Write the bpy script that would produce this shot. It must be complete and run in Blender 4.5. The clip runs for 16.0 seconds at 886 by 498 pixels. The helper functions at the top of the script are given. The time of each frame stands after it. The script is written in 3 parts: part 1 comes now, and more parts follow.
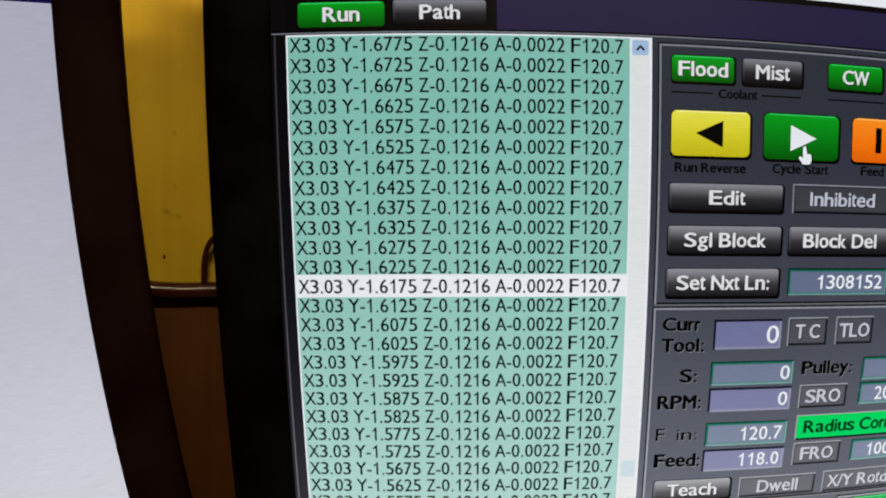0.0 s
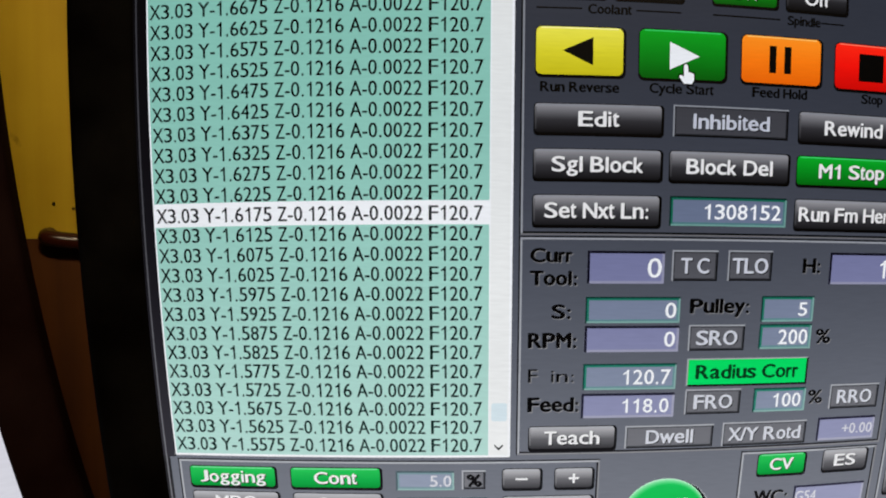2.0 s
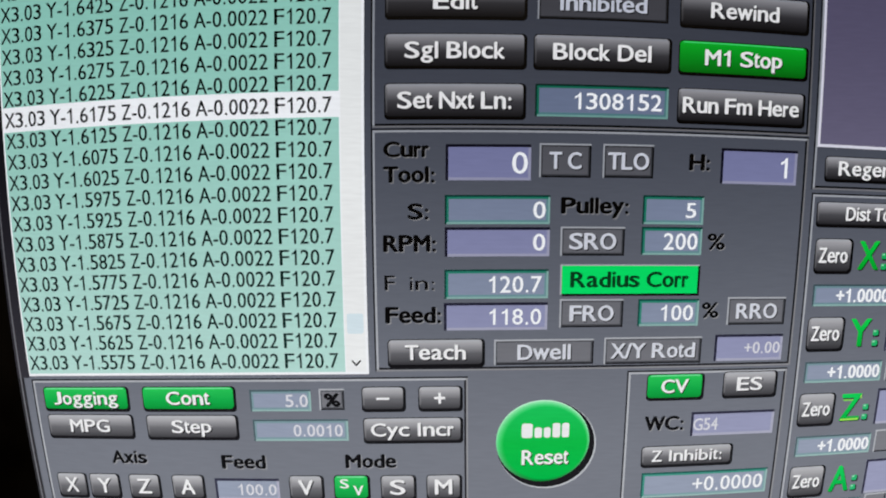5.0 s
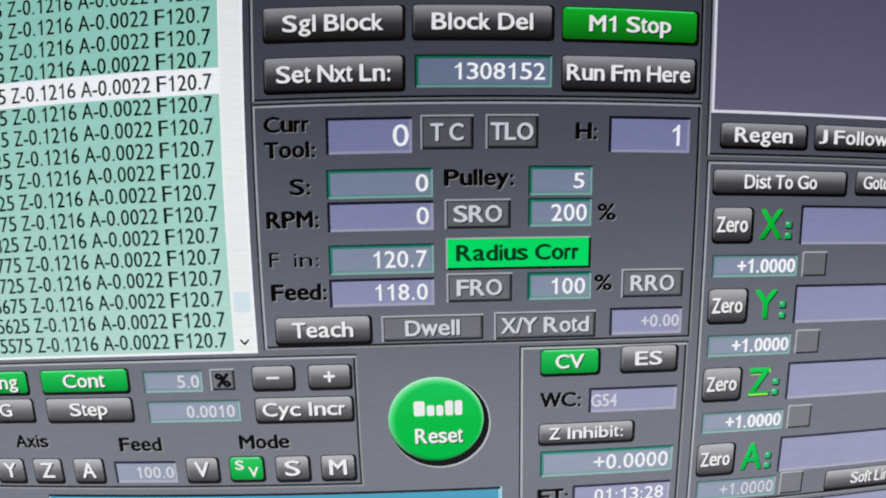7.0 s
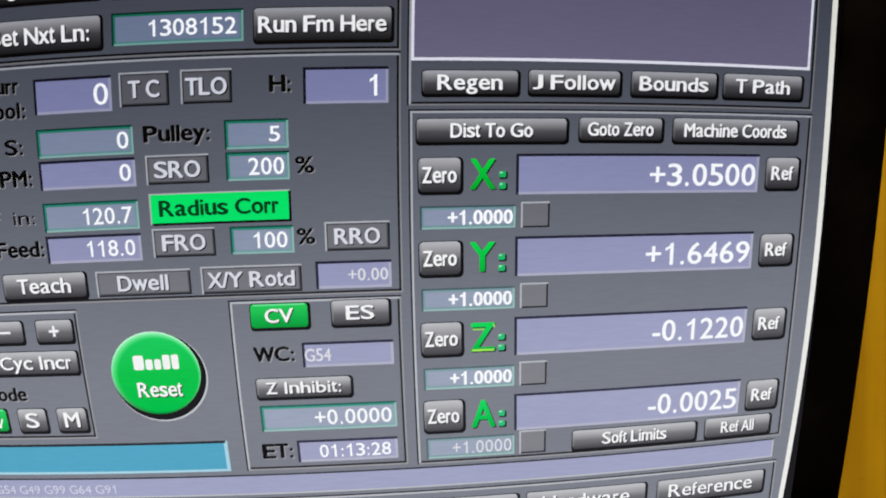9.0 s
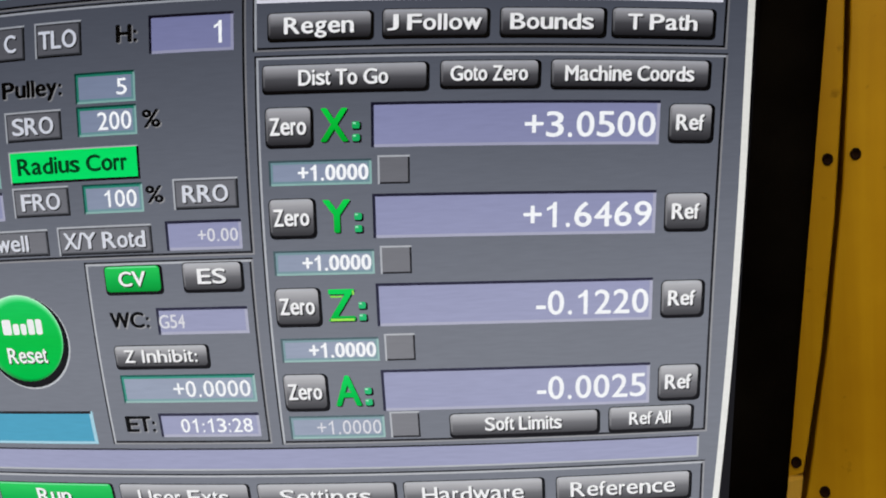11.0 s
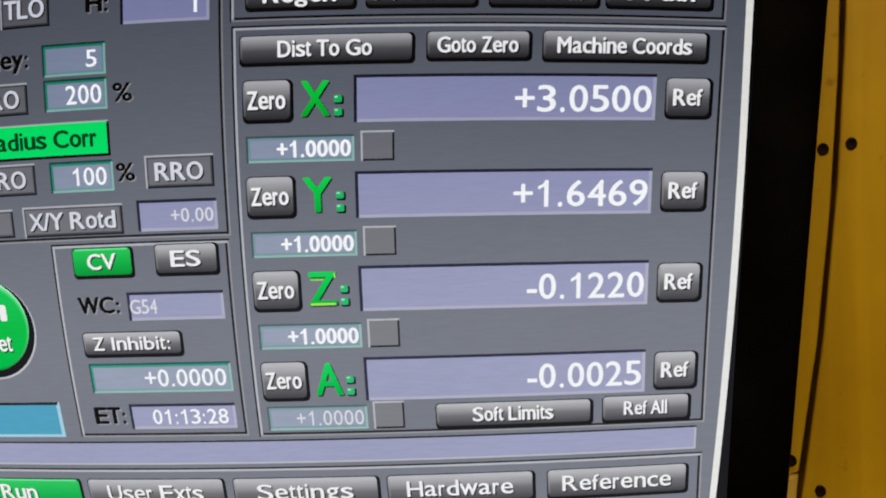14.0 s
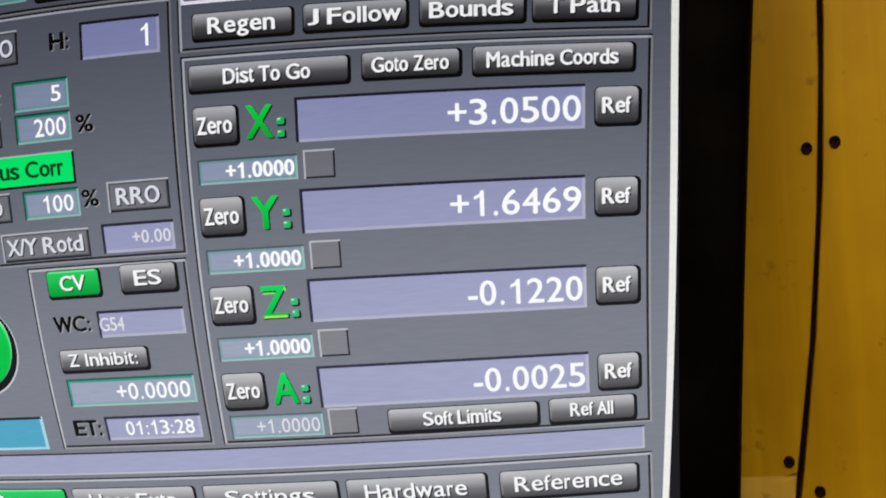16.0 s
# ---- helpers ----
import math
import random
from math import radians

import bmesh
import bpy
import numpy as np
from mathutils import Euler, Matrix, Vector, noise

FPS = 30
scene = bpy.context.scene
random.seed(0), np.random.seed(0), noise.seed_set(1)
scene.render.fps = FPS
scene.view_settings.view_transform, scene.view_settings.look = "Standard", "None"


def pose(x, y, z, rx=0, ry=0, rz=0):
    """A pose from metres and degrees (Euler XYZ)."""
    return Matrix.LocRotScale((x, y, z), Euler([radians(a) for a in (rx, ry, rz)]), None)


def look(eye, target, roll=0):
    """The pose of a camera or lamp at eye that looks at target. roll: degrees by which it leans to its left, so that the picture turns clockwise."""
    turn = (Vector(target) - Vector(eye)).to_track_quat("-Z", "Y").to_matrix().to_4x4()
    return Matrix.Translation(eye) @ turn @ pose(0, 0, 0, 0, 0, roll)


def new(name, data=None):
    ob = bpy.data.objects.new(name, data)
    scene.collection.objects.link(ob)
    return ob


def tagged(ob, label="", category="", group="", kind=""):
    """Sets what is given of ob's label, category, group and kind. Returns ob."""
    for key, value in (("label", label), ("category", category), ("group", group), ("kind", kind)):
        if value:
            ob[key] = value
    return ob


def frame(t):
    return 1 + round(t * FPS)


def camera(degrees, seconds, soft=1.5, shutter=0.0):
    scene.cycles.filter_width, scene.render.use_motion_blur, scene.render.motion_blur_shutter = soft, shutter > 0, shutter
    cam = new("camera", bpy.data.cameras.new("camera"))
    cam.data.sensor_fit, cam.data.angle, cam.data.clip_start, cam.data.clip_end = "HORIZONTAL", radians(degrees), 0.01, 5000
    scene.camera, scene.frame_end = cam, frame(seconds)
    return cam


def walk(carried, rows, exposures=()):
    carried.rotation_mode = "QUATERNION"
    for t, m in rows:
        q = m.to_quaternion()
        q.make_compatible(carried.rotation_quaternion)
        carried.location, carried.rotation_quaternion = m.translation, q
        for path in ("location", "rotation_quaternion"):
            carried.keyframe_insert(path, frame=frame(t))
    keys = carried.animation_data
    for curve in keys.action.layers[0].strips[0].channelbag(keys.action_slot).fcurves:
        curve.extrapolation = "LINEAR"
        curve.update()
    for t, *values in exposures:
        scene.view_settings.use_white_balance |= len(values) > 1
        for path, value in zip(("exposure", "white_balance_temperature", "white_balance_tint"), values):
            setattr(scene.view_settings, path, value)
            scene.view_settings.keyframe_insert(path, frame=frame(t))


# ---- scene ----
cam = camera(48.48, 16.0, soft=1.95)
# seconds, place in metres, turn in degrees
PATH = [
    (0.0, -0.0687, -0.0273, 1.2089, 78.78, -2.65, -13.64),
    (0.5, -0.0619, -0.0249, 1.2079, 78.86, -2.68, -13.68),
    (1.0, -0.0393, -0.0298, 1.2003, 79.59, -2.26, -11.56),
    (1.5, -0.0141, -0.0319, 1.1903, 80.01, -1.96, -9.62),
    (2.0, 0.0123, -0.0338, 1.1723, 81.05, -1.73, -7.79),
    (2.5, 0.0339, -0.0322, 1.1543, 81.97, -1.59, -6.80),
    (3.0, 0.0507, -0.0284, 1.1428, 82.34, -1.50, -6.17),
    (3.5, 0.0615, -0.0252, 1.1362, 82.73, -1.39, -5.74),
    (4.0, 0.0687, -0.0229, 1.1315, 83.25, -1.24, -5.16),
    (6.3, 0.1053, -0.0224, 1.1271, 82.93, -0.15, -2.09),
    (6.5, 0.1108, -0.0213, 1.1260, 82.90, 0.02, -1.92),
    (7.0, 0.1275, -0.0215, 1.1188, 83.62, 0.43, -1.32),
    (7.5, 0.1561, -0.0210, 1.1169, 83.32, 1.21, 0.68),
    (8.0, 0.1855, -0.0206, 1.1137, 83.24, 1.60, 2.09),
    (8.5, 0.2161, -0.0198, 1.1087, 83.43, 1.87, 3.62),
    (9.0, 0.2511, -0.0161, 1.1067, 82.94, 2.11, 6.09),
    (9.5, 0.3030, 0.0003, 1.1025, 82.65, 2.70, 13.05),
    (10.0, 0.3230, 0.0105, 1.0854, 84.97, 2.82, 15.21),
    (10.2, 0.3290, 0.0146, 1.0846, 84.71, 2.76, 15.98),
    (12.5, 0.3368, 0.0330, 1.0727, 85.94, 2.76, 17.19),
    (13.0, 0.3365, 0.0353, 1.0729, 85.77, 2.77, 17.20),
    (13.5, 0.3335, 0.0365, 1.0740, 85.40, 2.72, 16.60),
    (14.0, 0.3305, 0.0369, 1.0725, 85.63, 2.67, 15.95),
    (14.5, 0.3322, 0.0387, 1.0730, 85.45, 2.75, 16.24),
    (15.0, 0.3369, 0.0403, 1.0731, 85.48, 2.99, 17.03),
    (15.5, 0.3437, 0.0403, 1.0746, 85.55, 3.46, 17.90),
    (16.0, 0.3652, 0.0376, 1.0699, 86.74, 4.87, 19.88),
]
walk(cam, [(t, pose(x, y, z, rx, ry, rz)) for t, x, y, z, rx, ry, rz in PATH], [(0, -0.15), (2, -0.11), (4, -0.14), (7, -0.08), (8.5, 0.0), (9.5, 0.05), (10.2, 0.02), (12.5, -0.09), (14.5, -0.05), (15.5, -0.02), (16, 0.06)])

# ---------------------------------------------------------------- light
world = bpy.data.worlds.new("room_air")
world.use_nodes = True
scene.world = world
world.node_tree.nodes["Background"].inputs["Color"].default_value = (1.0, 0.9, 0.75, 1)
world.node_tree.nodes["Background"].inputs["Strength"].default_value = 0.02


def area_lamp(name, place, target, size, watts, colour):
    lamp = bpy.data.lights.new(name, "AREA")
    lamp.shape, lamp.size, lamp.size_y = "RECTANGLE", size[0], size[1]
    lamp.energy, lamp.color = watts, colour
    ob = new(name, lamp)
    ob.matrix_world = look(place, target)
    return ob


area_lamp("workshop_lamp", (0.15, -0.70, 2.0), (0.15, 0.44, 1.05), (1.2, 0.1), 32.0, (1.0, 0.80, 0.52))

# ---------------------------------------------------------------- the bowed face of the picture, lens distortion put into its shape
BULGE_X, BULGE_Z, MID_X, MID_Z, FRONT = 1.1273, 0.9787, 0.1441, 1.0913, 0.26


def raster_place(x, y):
    """Where the picture's point (x, y), in millimetres from its top left, lies across and up, with a trapezoid and bow
    that stand in for lens distortion.
    """
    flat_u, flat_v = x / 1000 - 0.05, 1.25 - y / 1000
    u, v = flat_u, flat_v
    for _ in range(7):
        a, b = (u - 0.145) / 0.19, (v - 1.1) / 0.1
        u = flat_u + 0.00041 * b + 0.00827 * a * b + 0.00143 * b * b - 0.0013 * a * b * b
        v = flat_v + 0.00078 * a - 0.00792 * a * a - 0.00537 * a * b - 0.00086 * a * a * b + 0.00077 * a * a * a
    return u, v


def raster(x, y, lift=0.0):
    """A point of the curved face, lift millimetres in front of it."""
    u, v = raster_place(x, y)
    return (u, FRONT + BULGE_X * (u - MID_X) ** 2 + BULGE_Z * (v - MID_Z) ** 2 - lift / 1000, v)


# ---------------------------------------------------------------- materials
def linear(c):
    return tuple((k / 12.92 if k <= 0.04045 else ((k + 0.055) / 1.055) ** 2.4) for k in (v / 255 for v in c)) + (1.0,)


def shader(name):
    m = bpy.data.materials.new(name)
    m.use_nodes = True
    return m, m.node_tree.nodes, m.node_tree.links, m.node_tree.nodes["Principled BSDF"]


SCREEN_MATS = {}


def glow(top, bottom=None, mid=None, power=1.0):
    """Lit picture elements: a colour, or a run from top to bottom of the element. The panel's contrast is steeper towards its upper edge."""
    bottom = bottom or top
    ident = (top, bottom, mid, power)
    if ident in SCREEN_MATS:
        return SCREEN_MATS[ident]
    m, nodes, links, bsdf = shader("lit_picture")
    bsdf.inputs["Base Color"].default_value = (0.0012, 0.0012, 0.0016, 1)
    bsdf.inputs["Roughness"].default_value = 0.42
    bsdf.inputs["Specular IOR Level"].default_value = 0.015
    uv = nodes.new("ShaderNodeUVMap")
    uv.uv_map = "UVMap"
    sep = nodes.new("ShaderNodeSeparateXYZ")
    links.new(uv.outputs[0], sep.inputs[0])
    ramp = nodes.new("ShaderNodeValToRGB")
    ramp.color_ramp.elements[0].color = linear(bottom)
    ramp.color_ramp.elements[1].color = linear(top)
    if mid:
        e = ramp.color_ramp.elements.new(mid[0])
        e.color = linear(mid[1])
    links.new(sep.outputs[1], ramp.inputs[0])
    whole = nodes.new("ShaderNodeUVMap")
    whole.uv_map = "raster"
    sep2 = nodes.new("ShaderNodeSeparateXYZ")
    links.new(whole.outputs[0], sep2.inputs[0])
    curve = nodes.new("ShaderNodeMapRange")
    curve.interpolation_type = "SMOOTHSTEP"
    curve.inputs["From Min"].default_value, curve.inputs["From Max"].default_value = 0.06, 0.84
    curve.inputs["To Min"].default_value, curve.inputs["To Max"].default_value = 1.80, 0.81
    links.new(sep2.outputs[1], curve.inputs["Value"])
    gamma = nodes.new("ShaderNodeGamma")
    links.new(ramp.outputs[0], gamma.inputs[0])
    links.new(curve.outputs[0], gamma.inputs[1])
    # slight unevenness of the panel and its fine grain
    tex = nodes.new("ShaderNodeTexCoord")
    cloud = nodes.new("ShaderNodeTexNoise")
    cloud.inputs["Scale"].default_value, cloud.inputs["Detail"].default_value = 14.0, 2.0
    links.new(tex.outputs["Object"], cloud.inputs["Vector"])
    grain = nodes.new("ShaderNodeTexNoise")
    grain.inputs["Scale"].default_value, grain.inputs["Detail"].default_value = 1400.0, 1.0
    thin = nodes.new("ShaderNodeMapping")
    thin.inputs["Scale"].default_value = (0.12, 0.12, 1.0)
    links.new(tex.outputs["Object"], thin.inputs["Vector"])
    links.new(thin.outputs[0], grain.inputs["Vector"])
    add = nodes.new("ShaderNodeMath")
    add.operation = "ADD"
    links.new(cloud.outputs[0], add.inputs[0])
    links.new(grain.outputs[0], add.inputs[1])
    level = nodes.new("ShaderNodeMapRange")
    level.inputs["From Min"].default_value, level.inputs["From Max"].default_value = 0.5, 1.5
    level.inputs["To Min"].default_value, level.inputs["To Max"].default_value = 0.93 * power, 1.07 * power
    links.new(add.outputs[0], level.inputs["Value"])
    links.new(gamma.outputs[0], bsdf.inputs["Emission Color"])
    links.new(level.outputs[0], bsdf.inputs["Emission Strength"])
    SCREEN_MATS[ident] = m
    return m


def plastic(name, colour, rough, bump=0.15, gloss=0.5):
    m, nodes, links, bsdf = shader(name)
    bsdf.inputs["Specular IOR Level"].default_value = gloss
    tex = nodes.new("ShaderNodeTexCoord")
    fine = nodes.new("ShaderNodeTexNoise")
    fine.inputs["Scale"].default_value, fine.inputs["Detail"].default_value = 900.0, 3.0
    dust = nodes.new("ShaderNodeTexNoise")
    dust.inputs["Scale"].default_value, dust.inputs["Detail"].default_value = 30.0, 6.0
    links.new(tex.outputs["Object"], fine.inputs["Vector"])
    links.new(tex.outputs["Object"], dust.inputs["Vector"])
    ramp = nodes.new("ShaderNodeValToRGB")
    ramp.color_ramp.elements[0].position, ramp.color_ramp.elements[1].position = 0.35, 0.75
    ramp.color_ramp.elements[0].color = (*colour, 1)
    ramp.color_ramp.elements[1].color = (*(min(1, c * 1.7 + 0.002) for c in colour), 1)
    links.new(dust.outputs[0], ramp.inputs[0])
    links.new(ramp.outputs[0], bsdf.inputs["Base Color"])
    rr = nodes.new("ShaderNodeMapRange")
    rr.inputs["To Min"].default_value, rr.inputs["To Max"].default_value = rough - 0.08, rough + 0.12
    links.new(dust.outputs[0], rr.inputs["Value"])
    links.new(rr.outputs[0], bsdf.inputs["Roughness"])
    b = nodes.new("ShaderNodeBump")
    b.inputs["Strength"].default_value, b.inputs["Distance"].default_value = bump, 0.0004
    links.new(fine.outputs[0], b.inputs["Height"])
    links.new(b.outputs[0], bsdf.inputs["Normal"])
    return m


def wood(name, light, dark, rough=0.5, stain=0.5):
    """Varnished board: grain along z, soft blotches, dents and dark marks."""
    m, nodes, links, bsdf = shader(name)
    tex = nodes.new("ShaderNodeTexCoord")
    info = nodes.new("ShaderNodeObjectInfo")
    shift = nodes.new("ShaderNodeVectorMath")
    shift.operation = "ADD"
    links.new(tex.outputs["Object"], shift.inputs[0])
    links.new(info.outputs["Random"], shift.inputs[1])
    stretch = nodes.new("ShaderNodeMapping")
    stretch.inputs["Scale"].default_value = (60, 60, 2.2)
    links.new(shift.outputs[0], stretch.inputs["Vector"])
    grain = nodes.new("ShaderNodeTexNoise")
    grain.inputs["Scale"].default_value, grain.inputs["Detail"].default_value, grain.inputs["Distortion"].default_value = 1.6, 8.0, 0.5
    links.new(stretch.outputs[0], grain.inputs["Vector"])
    blotch = nodes.new("ShaderNodeTexNoise")
    blotch.inputs["Scale"].default_value, blotch.inputs["Detail"].default_value = 16.0, 5.0
    links.new(shift.outputs[0], blotch.inputs["Vector"])
    mix = nodes.new("ShaderNodeMath")
    mix.operation = "MULTIPLY_ADD"
    mix.inputs[1].default_value = stain
    links.new(blotch.outputs[0], mix.inputs[0])
    half = nodes.new("ShaderNodeMath")
    half.operation = "MULTIPLY"
    half.inputs[1].default_value = 1 - stain
    links.new(grain.outputs[0], half.inputs[0])
    links.new(half.outputs[0], mix.inputs[2])
    ramp = nodes.new("ShaderNodeValToRGB")
    ramp.color_ramp.elements[0].position, ramp.color_ramp.elements[1].position = 0.32, 0.62
    ramp.color_ramp.elements[0].color, ramp.color_ramp.elements[1].color = (*dark, 1), (*light, 1)
    links.new(mix.outputs[0], ramp.inputs[0])
    # fine dark scuffs
    scuff = nodes.new("ShaderNodeTexNoise")
    scuff.inputs["Scale"].default_value, scuff.inputs["Detail"].default_value = 110.0, 4.0
    links.new(shift.outputs[0], scuff.inputs["Vector"])
    mark = nodes.new("ShaderNodeMapRange")
    mark.inputs["From Min"].default_value, mark.inputs["From Max"].default_value = 0.66, 0.74
    mark.inputs["To Min"].default_value, mark.inputs["To Max"].default_value = 0.0, 0.45
    links.new(scuff.outputs[0], mark.inputs["Value"])
    soil = nodes.new("ShaderNodeMixRGB")
    soil.inputs["Color2"].default_value = (*(c * 0.3 for c in dark), 1)
    links.new(mark.outputs[0], soil.inputs["Fac"])
    links.new(ramp.outputs[0], soil.inputs["Color1"])
    links.new(soil.outputs[0], bsdf.inputs["Base Color"])
    bsdf.inputs["Roughness"].default_value = rough
    bsdf.inputs["Specular IOR Level"].default_value = 0.3
    b = nodes.new("ShaderNodeBump")
    b.inputs["Strength"].default_value, b.inputs["Distance"].default_value = 0.2, 0.0006
    links.new(mix.outputs[0], b.inputs["Height"])
    links.new(b.outputs[0], bsdf.inputs["Normal"])
    return m


BLACK = plastic("black_plastic", (0.0004, 0.00025, 0.00025), 0.6, gloss=0.006)
BROWN_BLACK = plastic("brown_black_plastic", (0.0030, 0.0008, 0.0006), 0.55, gloss=0.015)
YELLOW_WOOD = wood("yellow_varnished_plywood", (0.60, 0.375, 0.010), (0.43, 0.243, 0.0045), 0.42, 0.55)
PALE_WOOD = wood("pale_yellow_board", (0.80, 0.56, 0.10), (0.62, 0.40, 0.06), 0.55)
POST_WOOD = wood("lemon_varnished_board", (0.56, 0.375, 0.022), (0.40, 0.245, 0.009), 0.42, 0.6)
# yellow board darkened to brown: the shade between the monitors is in the colour
SHADED_WOOD = wood("dark_stained_board", (0.10, 0.031, 0.0024), (0.045, 0.012, 0.0012), 0.6)
SEAM = plastic("dark_seam", (0.02, 0.004, 0.002), 0.9)
SCREW = plastic("blackened_screw", (0.012, 0.005, 0.003), 0.75, gloss=0.1)
HOSE = plastic("brown_glossy_rubber", (0.026, 0.005, 0.0018), 0.22, 0.3, 0.35)
PLASTER = plastic("plain_plaster", (0.30, 0.25, 0.18), 0.9)
CONCRETE = plastic("grey_concrete", (0.22, 0.21, 0.2), 0.85)
METAL = plastic("dark_bracket_steel", (0.05, 0.05, 0.055), 0.4)


# ---------------------------------------------------------------- mesh helpers
def part(name, bm, material, parent, label=""):
    me = bpy.data.meshes.new(name)
    bm.to_mesh(me)
    bm.free()
    me.materials.append(material)
    ob = new(name, me)
    if parent:
        ob.parent = parent
    return tagged(ob, label)


def box_bm(x0, y0, z0, x1, y1, z1, bevel=0.0):
    bm = bmesh.new()
    bmesh.ops.create_cube(bm, size=1)
    for v in bm.verts:
        v.co = ((x0 + x1) / 2 + v.co.x * (x1 - x0), (y0 + y1) / 2 + v.co.y * (y1 - y0), (z0 + z1) / 2 + v.co.z * (z1 - z0))
    if bevel:
        bmesh.ops.bevel(bm, geom=bm.edges[:], offset=bevel, segments=2, affect="EDGES")
    return bm


def empty(name, place, label, category, **more):
    ob = new(name)
    ob.location = place
    return tagged(ob, label, category, **more)


def hold(thing):
    """Children are given in world places: undo the Empty's own place."""
    for o in thing.children:
        o.matrix_parent_inverse = Matrix.Translation(thing.location).inverted()


# ---------------------------------------------------------------- the room
def slab(name, x0, y0, z0, x1, y1, z1, material, label):
    ob = part(name, box_bm(x0, y0, z0, x1, y1, z1), material, None, label)
    return tagged(ob, "", name.split("_")[0], kind="structure")


slab("floor", -2.2, -2.6, -0.1, 2.6, 0.62, 0.0, CONCRETE, "plain grey concrete workshop floor")
slab("ceiling", -2.2, -2.6, 2.5, 2.6, 0.62, 2.6, PLASTER, "plain pale plaster ceiling over the workshop")
slab("wall_south", -2.2, -2.6, 0.0, 2.6, -2.5, 2.5, PLASTER, "plain plaster wall behind the operator")
slab("wall_west", -2.3, -2.6, 0.0, -2.2, 0.62, 2.5, PLASTER, "plain plaster side wall")
slab("wall_east", 2.6, -2.6, 0.0, 2.7, 0.62, 2.5, PLASTER, "plain plaster side wall")
wall_north = slab("wall_north", -2.2, 0.484, 0.0, 2.6, 0.62, 2.5, SEAM, "dark wooden wall carrying yellow varnished boards")

# ---------------------------------------------------------------- yellow boards on the wall
def bowed_board(name, left, right, z0, z1, front, back, material, label="", foot=None, head=None):
    """A board whose edges follow a slight bow: left and right give the edge's place at a height. foot, head: functions that cut its ends unevenly."""
    bm = bmesh.new()
    n, m = 28, 10
    rings = []
    for i in range(n + 1):
        z = z0 + (z1 - z0) * i / n
        a, b = left(z), right(z)
        e = 0.0006
        across = [a] + [a + e + (b - a - 2 * e) * k / m for k in range(m + 1)] + [b]
        ring = []
        for k, x in enumerate(across):
            up = (foot(x) if foot and i == 0 else 0) + (head(x) if head and i == n else 0)
            ring.append(((x, front + (e if k in (0, m + 2) else 0), z + up)))
        ring = [(a, back, ring[0][2])] + ring + [(b, back, ring[-1][2])]
        rings.append([bm.verts.new(p) for p in ring])
    w = len(rings[0])
    for r, q in zip(rings, rings[1:]):
        for k in range(w):
            bm.faces.new((r[k], r[(k + 1) % w], q[(k + 1) % w], q[k]))
    bm.faces.new(rings[0][::-1])
    bm.faces.new(rings[-1])
    bmesh.ops.recalc_face_normals(bm, faces=bm.faces[:])
    return part(name, bm, material, wall_north, label)


def seam_x(z):
    d = z - 1.037
    return 0.3706 + 0.0966 * d - 0.3094 * d * d if z > 0.7 else 0.3


def split(x):
    """The uneven cut between the yellow board and the piece under it."""
    return 0.29 * (max(0.32, min(x, 0.37)) - 0.346) + 0.0006 * math.sin(x * 900)


bowed_board("board", lambda z: seam_x(max(z, 0.75)) + 0.0011, lambda z: 1.2, 0.75, 2.5, 0.4622, 0.484, YELLOW_WOOD, "yellow varnished plywood board")
bowed_board("board", lambda z: 0.12, lambda z: seam_x(max(z, 0.75)) - 0.0011, 0.9388, 2.5, 0.4622, 0.484, YELLOW_WOOD, "yellow varnished plywood board", foot=split)
bowed_board("board", lambda z: 0.12, lambda z: seam_x(max(z, 0.75)) - 0.0013, 0.75, 0.9373, 0.4600, 0.484, PALE_WOOD, "paler board end under the yellow board", head=split)
# the post between the two monitors, yellow above; the brown below is shade put into the colour
bowed_board("board", lambda z: -0.30, lambda z: 0.02, 1.1080, 2.5, 0.3885, 0.484, POST_WOOD, "yellow varnished board, scuffed at its lower end")
bowed_board("board", lambda z: -0.30, lambda z: 0.02, 0.75, 1.1078, 0.3887, 0.484, SHADED_WOOD, "lower end of the yellow board, its shade put into a brown colour")


def screw(x, z, y, size=0.0021):
    bm = bmesh.new()
    rings = []
    for r, d in ((0.0, 0.0002), (0.45, 0.0002), (0.55, -0.0006), (0.85, -0.0009), (1.0, -0.0004), (1.02, 0.002)):
        rings.append([bm.verts.new((r * size * math.cos(k * math.tau / 14) * (1 + 0.06 * math.sin(3 * k)), d, r * size * 1.12 * math.sin(k * math.tau / 14))) for k in range(14)])
    for r, s in zip(rings, rings[1:]):
        for k in range(14):
            bm.faces.new((r[k], r[(k + 1) % 14], s[(k + 1) % 14], s[k]))
    bmesh.ops.remove_doubles(bm, verts=bm.verts[:], dist=1e-6)
    bmesh.ops.recalc_face_normals(bm, faces=bm.faces[:])
    ob = part("screw", bm, SCREW, None)
    ob.location = (x, y, z)
    return tagged(ob, "blackened screw head driven into a yellow board", "screw", "screws in the boards")


for x, z in ((0.3685, 1.0753), (0.3792, 1.0770), (0.3540, 0.9466), (0.3653, 0.9342)):
    screw(x, z, 0.4619, 0.0022)
for x, z in ((-0.0907, 1.1228), (-0.0830, 1.1209)):
    screw(x, z, 0.3884, 0.0005)


